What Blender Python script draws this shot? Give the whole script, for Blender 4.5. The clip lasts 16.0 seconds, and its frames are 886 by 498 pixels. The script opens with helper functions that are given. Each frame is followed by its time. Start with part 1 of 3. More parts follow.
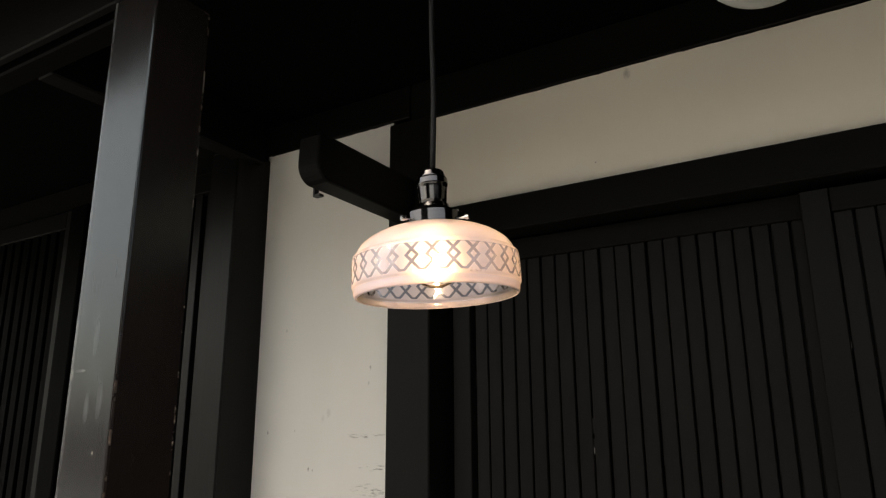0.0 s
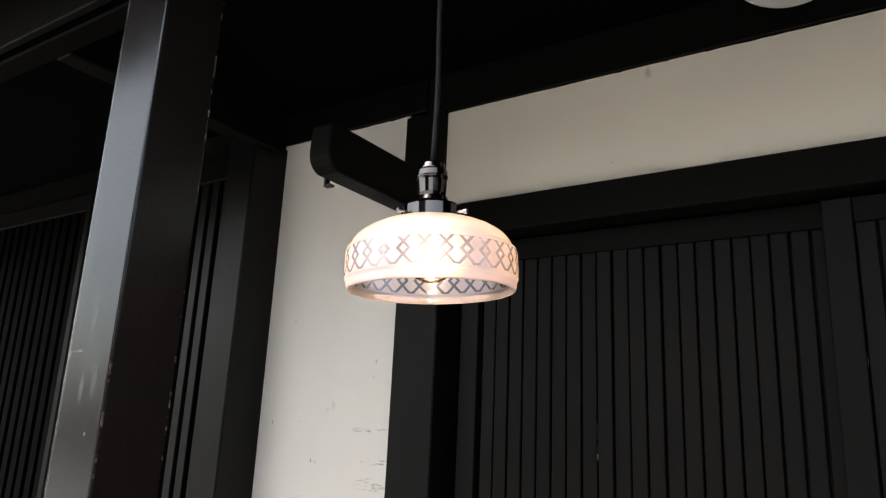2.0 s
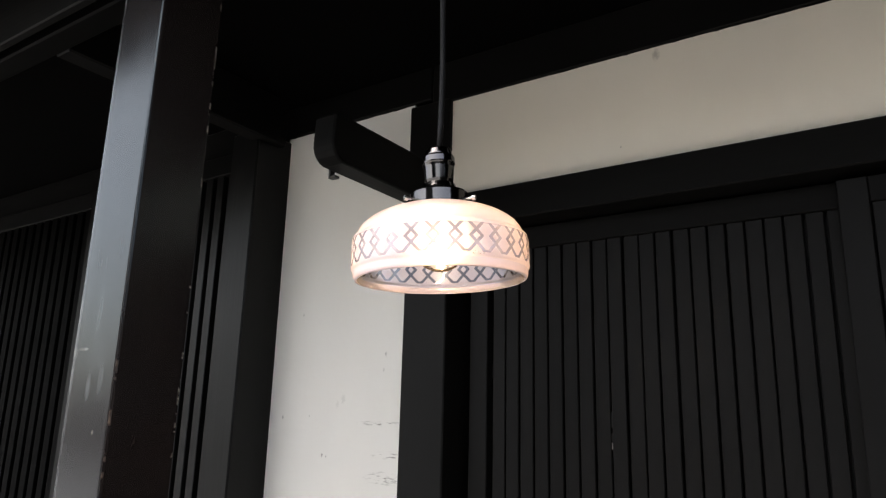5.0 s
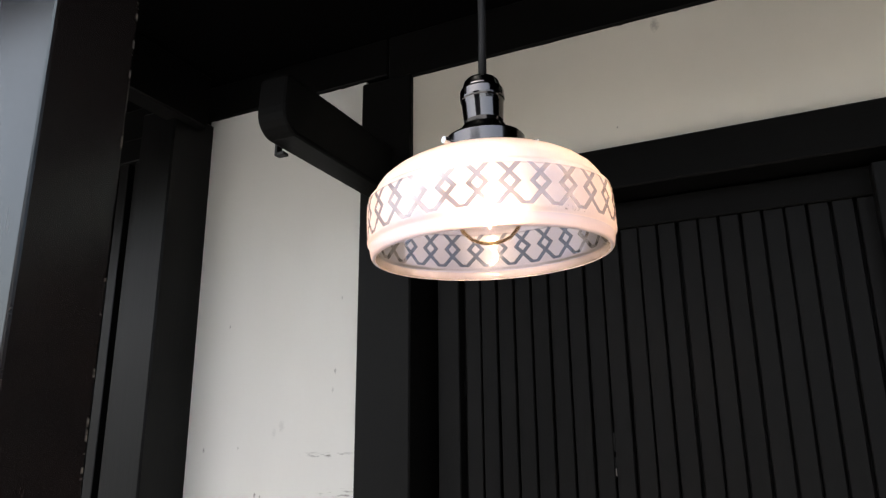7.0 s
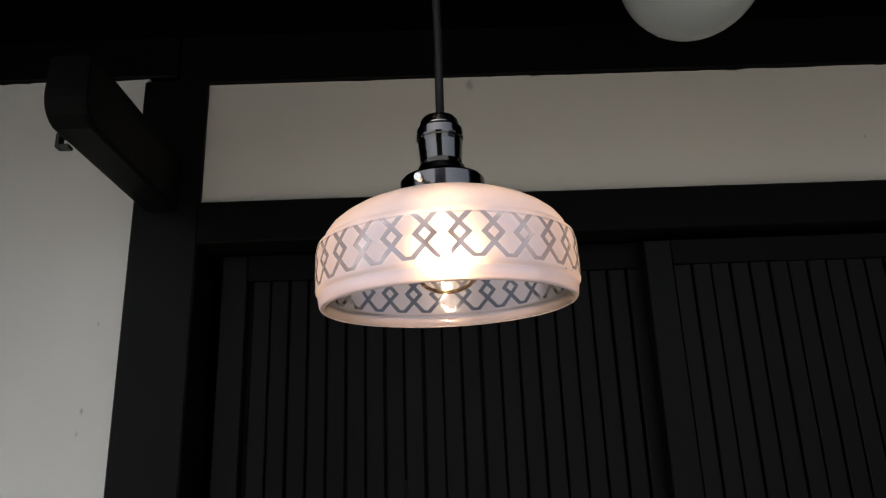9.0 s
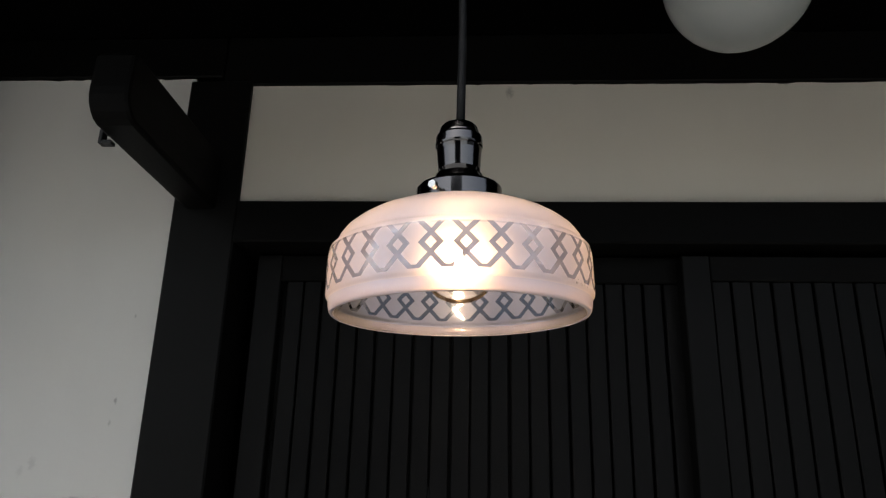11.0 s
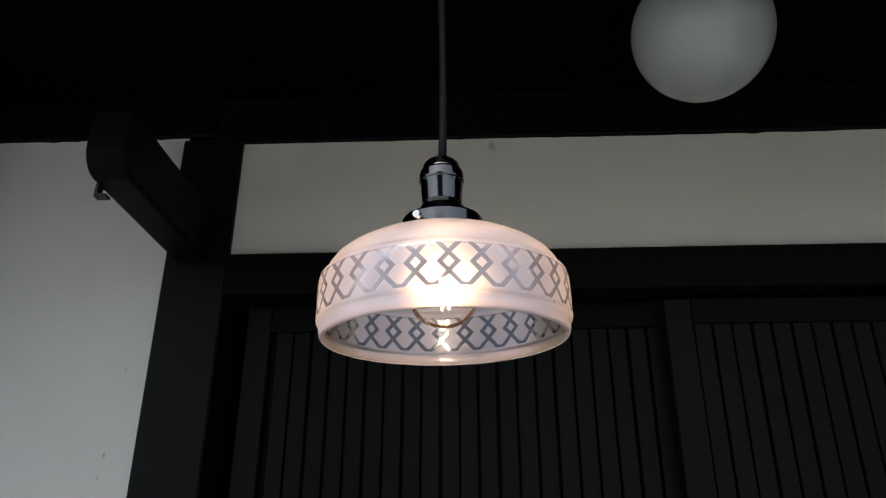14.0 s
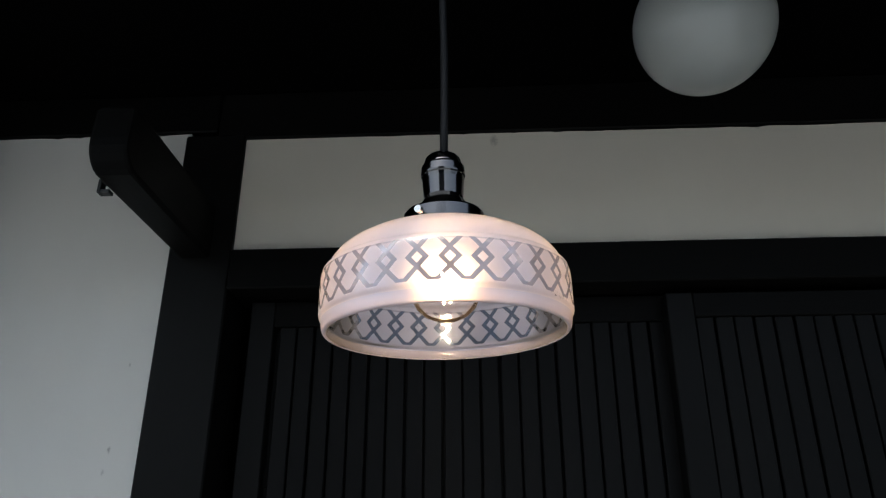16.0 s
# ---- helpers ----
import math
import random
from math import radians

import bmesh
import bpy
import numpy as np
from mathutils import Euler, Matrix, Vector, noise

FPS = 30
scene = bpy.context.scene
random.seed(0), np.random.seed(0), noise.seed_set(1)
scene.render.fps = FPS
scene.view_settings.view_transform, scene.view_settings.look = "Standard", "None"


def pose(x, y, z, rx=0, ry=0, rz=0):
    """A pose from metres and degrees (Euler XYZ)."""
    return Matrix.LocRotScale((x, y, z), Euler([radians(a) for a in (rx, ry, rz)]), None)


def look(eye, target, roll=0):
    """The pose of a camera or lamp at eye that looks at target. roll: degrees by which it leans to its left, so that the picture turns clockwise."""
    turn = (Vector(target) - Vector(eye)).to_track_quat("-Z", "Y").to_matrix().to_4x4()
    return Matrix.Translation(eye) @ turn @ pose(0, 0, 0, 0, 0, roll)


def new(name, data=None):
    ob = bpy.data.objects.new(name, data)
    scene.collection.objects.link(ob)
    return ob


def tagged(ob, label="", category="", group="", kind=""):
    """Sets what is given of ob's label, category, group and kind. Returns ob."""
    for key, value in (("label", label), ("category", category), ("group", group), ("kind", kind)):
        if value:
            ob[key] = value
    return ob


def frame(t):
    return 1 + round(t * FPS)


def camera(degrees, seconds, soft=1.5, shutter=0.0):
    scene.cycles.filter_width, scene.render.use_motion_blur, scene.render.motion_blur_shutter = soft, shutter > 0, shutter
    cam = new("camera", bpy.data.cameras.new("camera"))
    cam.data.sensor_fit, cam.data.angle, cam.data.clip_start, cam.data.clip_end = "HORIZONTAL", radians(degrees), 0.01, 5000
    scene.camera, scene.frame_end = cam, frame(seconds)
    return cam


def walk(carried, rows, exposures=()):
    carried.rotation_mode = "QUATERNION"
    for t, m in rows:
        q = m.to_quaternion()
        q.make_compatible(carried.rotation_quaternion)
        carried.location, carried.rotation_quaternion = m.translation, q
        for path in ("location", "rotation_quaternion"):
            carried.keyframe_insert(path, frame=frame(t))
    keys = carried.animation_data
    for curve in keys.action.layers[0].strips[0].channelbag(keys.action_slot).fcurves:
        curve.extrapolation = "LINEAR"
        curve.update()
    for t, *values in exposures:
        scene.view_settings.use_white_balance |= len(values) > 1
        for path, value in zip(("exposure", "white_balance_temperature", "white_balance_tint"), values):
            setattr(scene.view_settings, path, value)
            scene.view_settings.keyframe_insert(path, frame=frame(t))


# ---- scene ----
cam = camera(63.1, 16.0, soft=1.25)
PATH = [
    (0, (-0.018, 0.118, 1.643), (-1.031, 1.766, 2.15), -0.3),
    (0.5, (-0.02, 0.126, 1.644), (-1.017, 1.783, 2.15), 0.6),
    (1, (-0.002, 0.141, 1.65), (-1.03, 1.783, 2.148), 1.5),
    (1.5, (0.005, 0.146, 1.645), (-1.047, 1.772, 2.144), 2.3),
    (2, (0.001, 0.156, 1.646), (-1.076, 1.766, 2.144), 2.6),
    (2.5, (0.004, 0.156, 1.645), (-1.084, 1.76, 2.138), 2.4),
    (3, (0.001, 0.163, 1.643), (-1.094, 1.763, 2.136), 2.3),
    (3.5, (0.0, 0.165, 1.643), (-1.097, 1.765, 2.13), 2.0),
    (3.7, (-0.001, 0.167, 1.646), (-1.098, 1.767, 2.129), 1.9),
    (5.8, (-0.045, 0.172, 1.645), (-1.121, 1.788, 2.126), 0.8),
    (6, (-0.069, 0.172, 1.646), (-1.114, 1.807, 2.131), 0.7),
    (6.5, (-0.155, 0.205, 1.645), (-1.083, 1.909, 2.132), 0.1),
    (7, (-0.258, 0.306, 1.654), (-1.094, 2.041, 2.192), -0.5),
    (7.5, (-0.322, 0.344, 1.663), (-0.965, 2.149, 2.236), -1.0),
    (7.8, (-0.379, 0.343, 1.666), (-0.822, 2.199, 2.258), -1.4),
    (8, (-0.414, 0.33, 1.673), (-0.715, 2.215, 2.269), -2.0),
    (8.2, (-0.450, 0.321, 1.669), (-0.624, 2.223, 2.281), -2.6),
    (8.5, (-0.481, 0.295, 1.67), (-0.488, 2.204, 2.267), -2.8),
    (9, (-0.479, 0.295, 1.681), (-0.461, 2.201, 2.287), -2.1),
    (9.2, (-0.47, 0.301, 1.686), (-0.484, 2.206, 2.292), -1.4),
    (11.3, (-0.451, 0.301, 1.685), (-0.566, 2.195, 2.315), 1.4),
    (11.5, (-0.45, 0.299, 1.683), (-0.556, 2.189, 2.328), 1.2),
    (12, (-0.449, 0.291, 1.653), (-0.532, 2.14, 2.411), 1.0),
    (12.5, (-0.45, 0.282, 1.646), (-0.533, 2.106, 2.463), 0.7),
    (13, (-0.451, 0.282, 1.645), (-0.531, 2.109, 2.455), 0.3),
    (13.5, (-0.447, 0.283, 1.647), (-0.529, 2.117, 2.441), 0.1),
    (14, (-0.447, 0.284, 1.647), (-0.53, 2.119, 2.437), -0.0),
    (14.5, (-0.446, 0.285, 1.647), (-0.531, 2.122, 2.433), -0.2),
    (15, (-0.448, 0.282, 1.647), (-0.534, 2.122, 2.426), -0.2),
    (15.5, (-0.447, 0.281, 1.646), (-0.534, 2.121, 2.427), -0.2),
    (16, (-0.446, 0.282, 1.646), (-0.537, 2.123, 2.423), -0.1),
]
walk(cam, [(t, look(eye, target, roll)) for t, eye, target, roll in PATH],
     exposures=[(0.0, 1.19, 7550, 8), (1.0, 1.5, 7250, 9), (1.5, 1.61, 7050, 10), (3.5, 1.68, 6800, 10), (7.0, 1.68, 6600, 10), (9.0, 0.79, 6600, 9), (12.5, 0.69, 6300, 6), (16.0, 0.69, 5850, 4)])

# ---- light: overcast sky under the eaves, one bulb in the pendant ----
world = bpy.data.worlds.new("sky")
scene.world = world
world.use_nodes = True
wn, wl = world.node_tree.nodes, world.node_tree.links
wn.clear()
sky = wn.new("ShaderNodeTexSky")
sky.sky_type = "NISHITA"
sky.sun_disc = False
sky.sun_elevation = radians(60)
sky.sun_rotation = radians(205)
sky.air_density, sky.dust_density, sky.ozone_density = 1.0, 4.0, 1.0
cloud = wn.new("ShaderNodeHueSaturation")
cloud.inputs["Saturation"].default_value = 0.58
back = wn.new("ShaderNodeBackground")
back.inputs["Strength"].default_value = 0.15
wout = wn.new("ShaderNodeOutputWorld")
wl.new(sky.outputs[0], cloud.inputs["Color"])
wl.new(cloud.outputs[0], back.inputs["Color"])
wl.new(back.outputs[0], wout.inputs["Surface"])
sun = new("sun", bpy.data.lights.new("sun", "SUN"))
sun.data.energy, sun.data.angle, sun.data.color = 0.6, radians(30), (1.0, 0.96, 0.9)
sun.matrix_world = look((-1.3, -2.2, 4.4), (0, 0, 0))

LAMP = Vector((-0.4735, 0.833, 1.966))          # where the cord enters the lamp holder
LEAN = Matrix.Rotation(radians(2.7), 4, "X") @ Matrix.Rotation(radians(-1.0), 4, "Y")   # the shade hangs a little askew


# ---- materials ----
def nodes_of(name):
    m = bpy.data.materials.new(name)
    m.use_nodes = True
    n, l = m.node_tree.nodes, m.node_tree.links
    n.clear()
    out = n.new("ShaderNodeOutputMaterial")
    return m, n, l, out


def op(n, l, kind, *args):
    """A math node: numbers and sockets as inputs."""
    x = n.new("ShaderNodeMath")
    x.operation = kind
    for i, a in enumerate(args):
        if isinstance(a, (int, float)):
            x.inputs[i].default_value = a
        else:
            l.new(a, x.inputs[i])
    return x.outputs[0]


def mixed(n, l, fac, a, b):
    x = n.new("ShaderNodeMix")
    x.data_type = "RGBA"
    for sock, v in ((x.inputs[0], fac), (x.inputs[6], a), (x.inputs[7], b)):
        if isinstance(v, (int, float)):
            sock.default_value = v
        elif isinstance(v, tuple):
            sock.default_value = (*v, 1)
        else:
            l.new(v, sock)
    return x.outputs[2]


def ramp(n, l, value, lo, hi):
    x = n.new("ShaderNodeMapRange")
    l.new(value, x.inputs[0])
    x.inputs[1].default_value, x.inputs[2].default_value = lo, hi
    return x.outputs[0]


def noise_of(n, l, scale, detail=4, stretch=(1, 1, 1), rough=0.55):
    co = n.new("ShaderNodeTexCoord")
    mp = n.new("ShaderNodeMapping")
    mp.inputs["Scale"].default_value = stretch
    t = n.new("ShaderNodeTexNoise")
    t.inputs["Scale"].default_value, t.inputs["Detail"].default_value = scale, detail
    t.inputs["Roughness"].default_value = rough
    l.new(co.outputs["Object"], mp.inputs["Vector"])
    l.new(mp.outputs[0], t.inputs["Vector"])
    return t.outputs["Fac"]


# drips, a scratch, a knot and a fleck on the column's painted front: x, z, half width, half height, amount, colour
MARKS = [(-0.988, 1.695, 0.008, 0.034, 0.42, (0.15, 0.16, 0.17)), (-1.018, 1.688, 0.007, 0.028, 0.32, (0.14, 0.15, 0.16)),
         (-1.014, 1.800, 0.010, 0.065, 0.30, (0.12, 0.14, 0.15)), (-1.002, 1.730, 0.028, 0.032, 0.22, (0.10, 0.11, 0.12)),
         (-1.043, 1.742, 0.016, 0.003, 0.75, (0.22, 0.22, 0.21)), (-1.062, 1.737, 0.006, 0.010, 0.6, (0.18, 0.18, 0.17)),
         (-1.047, 2.075, 0.005, 0.010, 0.9, (0.002, 0.002, 0.002)), (-0.991, 1.625, 0.0022, 0.004, 0.9, (0.40, 0.38, 0.33)),
         (-1.020, 2.020, 0.014, 0.045, 0.5, (0.003, 0.003, 0.003)), (-1.050, 1.880, 0.012, 0.100, 0.25, (0.09, 0.10, 0.11))]


def wood(name, dark, light, rough=0.45, along=2, bump=0.15, wear=None, spec=0.16):
    """Stained or painted timber: grain along one axis, blotches, tone by piece."""
    m, n, l, out = nodes_of(name)
    st = [1.0, 1.0, 1.0]
    st[along] = 0.035
    fine = noise_of(n, l, 160, 5, tuple(st))
    broad = noise_of(n, l, 5, 3)
    info = n.new("ShaderNodeObjectInfo")
    tone = op(n, l, "MULTIPLY_ADD", info.outputs["Random"], 0.35, op(n, l, "MULTIPLY", broad, 0.5))
    fac = op(n, l, "ADD", op(n, l, "MULTIPLY", fine, 0.5), op(n, l, "SUBTRACT", tone, 0.12))
    col = mixed(n, l, fac, dark, light)
    if wear:
        spots = ramp(n, l, noise_of(n, l, 42, 6, (1, 1, 0.35)), 0.70, 0.76)
        col = mixed(n, l, spots, col, wear)
    if wear:
        pos = n.new("ShaderNodeNewGeometry")
        xyz = n.new("ShaderNodeSeparateXYZ")
        l.new(pos.outputs["Position"], xyz.inputs[0])
        back = op(n, l, "MULTIPLY", ramp(n, l, xyz.outputs[1], 0.8605, 0.8630), ramp(n, l, xyz.outputs[0], -0.962, -0.958))
        chips = ramp(n, l, noise_of(n, l, 30, 5, (0.2, 0.2, 1.0)), 0.55, 0.59)
        low = op(n, l, "MULTIPLY", ramp(n, l, xyz.outputs[2], 1.80, 1.70), ramp(n, l, xyz.outputs[1], 0.760, 0.7575))
        front = op(n, l, "MULTIPLY", ramp(n, l, xyz.outputs[0], -0.9585, -0.9568), low)
        rub = ramp(n, l, noise_of(n, l, 26, 5, (0.2, 0.2, 1.0)), 0.52, 0.60)
        edge = op(n, l, "MULTIPLY", ramp(n, l, xyz.outputs[0], -1.0590, -1.0635), ramp(n, l, noise_of(n, l, 9, 4, (0.3, 0.3, 1.0)), 0.36, 0.60))
        col = mixed(n, l, edge, col, (0.11, 0.112, 0.118))
        col = mixed(n, l, op(n, l, "MULTIPLY", back, chips), col, (0.34, 0.30, 0.26))
        col = mixed(n, l, op(n, l, "MULTIPLY", front, rub), col, (0.20, 0.15, 0.12))
        drip = ramp(n, l, noise_of(n, l, 38, 4, (1, 1, 0.2)), 0.34, 0.62)
        for x, z, hw, hh, amount, tint in MARKS:
            dx = op(n, l, "DIVIDE", op(n, l, "SUBTRACT", xyz.outputs[0], x), hw)
            dz = op(n, l, "DIVIDE", op(n, l, "SUBTRACT", xyz.outputs[2], z), hh)
            blot = ramp(n, l, op(n, l, "ADD", op(n, l, "MULTIPLY", dx, dx), op(n, l, "MULTIPLY", dz, dz)), 1.0, 0.0)
            col = mixed(n, l, op(n, l, "MULTIPLY", op(n, l, "MULTIPLY", blot, drip), amount), col, tint)
    p = n.new("ShaderNodeBsdfPrincipled")
    p.inputs["Specular IOR Level"].default_value = spec
    p.inputs["Specular Tint"].default_value = (0.70, 0.91, 1.0, 1) if wear else (1, 1, 1, 1)
    l.new(col, p.inputs["Base Color"])
    l.new(op(n, l, "MULTIPLY_ADD", broad, 0.22, op(n, l, "MULTIPLY_ADD", fine, 0.14, rough - 0.18)), p.inputs["Roughness"])
    b = n.new("ShaderNodeBump")
    b.inputs["Strength"].default_value, b.inputs["Distance"].default_value = bump, 0.002
    l.new(fine, b.inputs["Height"])
    l.new(b.outputs[0], p.inputs["Normal"])
    l.new(p.outputs[0], out.inputs[0])
    return m


def plain(name, colour, rough=0.5, metal=0.0, vary=0.15, scale=30, bump=0.05, spec=0.5):
    m, n, l, out = nodes_of(name)
    a, b2 = noise_of(n, l, scale, 5), noise_of(n, l, scale * 9, 3)
    fac = op(n, l, "MULTIPLY_ADD", b2, 0.4, op(n, l, "MULTIPLY", a, 0.6))
    lo, hi = tuple(c * (1 - vary) for c in colour), tuple(min(1, c * (1 + vary)) for c in colour)
    p = n.new("ShaderNodeBsdfPrincipled")
    l.new(mixed(n, l, fac, lo, hi), p.inputs["Base Color"])
    p.inputs["Metallic"].default_value = metal
    p.inputs["Specular IOR Level"].default_value = spec
    l.new(op(n, l, "MULTIPLY_ADD", a, 0.12, rough - 0.06), p.inputs["Roughness"])
    b = n.new("ShaderNodeBump")
    b.inputs["Strength"].default_value, b.inputs["Distance"].default_value = bump, 0.002
    l.new(fac, b.inputs["Height"])
    l.new(b.outputs[0], p.inputs["Normal"])
    l.new(p.outputs[0], out.inputs[0])
    return m


def plaster(name, low, high, spots=(), smears=()):
    """Cream lime plaster, trowelled. spots: (x, z, radius, depth) small marks; smears: (x, z, half width, half height) scuffs."""
    m, n, l, out = nodes_of(name)
    broad, mid, fine = noise_of(n, l, 2.2, 3, (1, 1, 0.5)), noise_of(n, l, 14, 4, (1, 1, 0.4)), noise_of(n, l, 420, 3)
    col = mixed(n, l, op(n, l, "MULTIPLY_ADD", mid, 0.35, op(n, l, "MULTIPLY", broad, 0.65)), low, high)
    co = n.new("ShaderNodeNewGeometry")
    sep = n.new("ShaderNodeSeparateXYZ")
    l.new(co.outputs["Position"], sep.inputs[0])
    X, Z = sep.outputs[0], sep.outputs[2]
    jag = noise_of(n, l, 240, 3)
    for x, z, r, depth in spots:
        dx = op(n, l, "SUBTRACT", X, x)
        dz = op(n, l, "MULTIPLY", op(n, l, "SUBTRACT", Z, z), 0.6)
        d = op(n, l, "SQRT", op(n, l, "ADD", op(n, l, "MULTIPLY", dx, dx), op(n, l, "MULTIPLY", dz, dz)))
        d = op(n, l, "MULTIPLY_ADD", op(n, l, "SUBTRACT", jag, 0.5), r * 1.4, d)
        mk = n.new("ShaderNodeMapRange")
        l.new(d, mk.inputs[0])
        mk.inputs[1].default_value, mk.inputs[2].default_value = r * 0.2, r * 0.85
        mk.inputs[3].default_value, mk.inputs[4].default_value = depth * 0.85, 0.0
        col = mixed(n, l, mk.outputs[0], col, (0.08, 0.072, 0.06))
    for x, z, hw, hh in smears:
        dx = op(n, l, "DIVIDE", op(n, l, "SUBTRACT", X, x), hw)
        dz = op(n, l, "DIVIDE", op(n, l, "SUBTRACT", Z, z), hh)
        d = op(n, l, "ADD", op(n, l, "MULTIPLY", dx, dx), op(n, l, "MULTIPLY", dz, dz))
        near = ramp(n, l, d, 1.0, 0.1)
        scratch = ramp(n, l, noise_of(n, l, 130, 4, (0.35, 1, 1.6)), 0.50, 0.66)
        col = mixed(n, l, op(n, l, "MULTIPLY", op(n, l, "MULTIPLY", near, scratch), 0.75), col, (0.16, 0.15, 0.13))
    p = n.new("ShaderNodeBsdfPrincipled")
    l.new(col, p.inputs["Base Color"])
    p.inputs["Roughness"].default_value = 0.85
    p.inputs["Specular IOR Level"].default_value = 0.2
    b = n.new("ShaderNodeBump")
    b.inputs["Strength"].default_value, b.inputs["Distance"].default_value = 0.25, 0.0015
    l.new(op(n, l, "MULTIPLY_ADD", mid, 0.8, op(n, l, "MULTIPLY", fine, 0.25)), b.inputs["Height"])
    l.new(b.outputs[0], p.inputs["Normal"])
    l.new(p.outputs[0], out.inputs[0])
    return m


BAND = (-0.1450, -0.1135)  # the etched band's foot and head below the cord entry


def etched_glass(name, sheer, forward):
    """Frosted outer skin of the shade, with a clear interlaced lozenge band ground into it. sheer: how much it lets
    see through; forward: how much light goes on in its own direction."""
    m, n, l, out = nodes_of(name)
    uv = n.new("ShaderNodeUVMap")
    uv.uv_map = "UVMap"
    sep = n.new("ShaderNodeSeparateXYZ")
    l.new(uv.outputs[0], sep.inputs[0])
    s = op(n, l, "FRACT", op(n, l, "MULTIPLY_ADD", sep.outputs[0], 28.0, 0.165))
    v = op(n, l, "DIVIDE", op(n, l, "SUBTRACT", op(n, l, "MULTIPLY", sep.outputs[1], -1.0), BAND[0]), BAND[1] - BAND[0])
    wobble = op(n, l, "MULTIPLY", op(n, l, "SUBTRACT", noise_of(n, l, 90, 2), 0.5), 0.05)
    x = op(n, l, "ADD", op(n, l, "SUBTRACT", s, 0.5), wobble)
    w = op(n, l, "ABSOLUTE", op(n, l, "SUBTRACT", v, 0.54))
    # two strands that cross above and below a lozenge, and run into short feet between the lozenges
    a = op(n, l, "ABSOLUTE", op(n, l, "SUBTRACT", op(n, l, "MULTIPLY_ADD", w, 1.28, x), 0.275))
    b = op(n, l, "ABSOLUTE", op(n, l, "ADD", op(n, l, "MULTIPLY_ADD", w, -1.28, x), 0.275))
    lines = op(n, l, "MAXIMUM", ramp(n, l, a, 0.114, 0.092), ramp(n, l, b, 0.114, 0.092))
    foot = op(n, l, "MULTIPLY", ramp(n, l, op(n, l, "ABSOLUTE", x), 0.36, 0.39), ramp(n, l, v, 0.085, 0.065))
    head = op(n, l, "MULTIPLY", ramp(n, l, v, 0.955, 0.97), 0.45)
    inside = op(n, l, "MULTIPLY", ramp(n, l, v, -0.015, 0.005), ramp(n, l, v, 1.015, 0.995))
    clear = op(n, l, "MULTIPLY", op(n, l, "MAXIMUM", op(n, l, "MAXIMUM", lines, foot), head), inside)
    grain = noise_of(n, l, 500, 3)
    cloudy = noise_of(n, l, 18, 3)
    bump = n.new("ShaderNodeBump")
    bump.inputs["Strength"].default_value, bump.inputs["Distance"].default_value = 0.12, 0.001
    l.new(op(n, l, "MULTIPLY_ADD", clear, -1.5, grain), bump.inputs["Height"])
    tr = n.new("ShaderNodeBsdfTranslucent")
    l.new(mixed(n, l, cloudy, (0.73, 0.71, 0.90), (0.81, 0.79, 0.97)), tr.inputs["Color"])
    df = n.new("ShaderNodeBsdfDiffuse")
    df.inputs["Color"].default_value = (0.78, 0.80, 0.98, 1)
    fw = n.new("ShaderNodeBsdfRefraction")
    fw.inputs["Color"].default_value = (1.0, 0.86, 0.68, 1)
    fw.inputs["Roughness"].default_value, fw.inputs["IOR"].default_value = 0.88, 1.22
    gl = n.new("ShaderNodeBsdfGlossy")
    gl.inputs["Roughness"].default_value = 0.28
    l.new(bump.outputs[0], gl.inputs["Normal"])
    tp = n.new("ShaderNodeBsdfTransparent")
    tp.inputs["Color"].default_value = (0.86, 0.90, 0.96, 1)

    def blend(f, x, y):
        k = n.new("ShaderNodeMixShader")
        if isinstance(f, float):
            k.inputs[0].default_value = f
        else:
            l.new(f, k.inputs[0])
        l.new(x.outputs[0], k.inputs[1])
        l.new(y.outputs[0], k.inputs[2])
        return k

    frost = blend(forward, blend(0.66, tr, df), fw)
    frost = blend(sheer, frost, tp)
    fres = n.new("ShaderNodeFresnel")
    fres.inputs["IOR"].default_value = 1.4
    frost = blend(fres.outputs[0], frost, gl)
    gl2 = n.new("ShaderNodeBsdfGlossy")
    gl2.inputs["Roughness"].default_value = 0.08
    # blue diffuse share that stands in for sky reflected in the clear strips
    sky_veil = n.new("ShaderNodeBsdfDiffuse")
    sky_veil.inputs["Color"].default_value = (0.20, 0.34, 0.57, 1)
    strip = blend(0.07, blend(fres.outputs[0], blend(0.17, blend(0.27, tp, tr), sky_veil), gl2), gl2)
    done = blend(clear, frost, strip)
    z = sep.outputs[1]
    spot = op(n, l, "MULTIPLY", ramp(n, l, op(n, l, "ABSOLUTE", op(n, l, "SUBTRACT", sep.outputs[0], 0.910)), 0.024, 0.020),
              ramp(n, l, op(n, l, "ABSOLUTE", op(n, l, "SUBTRACT", z, 0.1455)), 0.0022, 0.0012))
    scar = n.new("ShaderNodeBsdfDiffuse")
    scar.inputs["Color"].default_value = (0.10, 0.09, 0.11, 1)
    done = blend(op(n, l, "MULTIPLY", spot, ramp(n, l, noise_of(n, l, 420, 2), 0.56, 0.64)), done, scar)
    l.new(done.outputs[0], out.inputs[0])
    return m


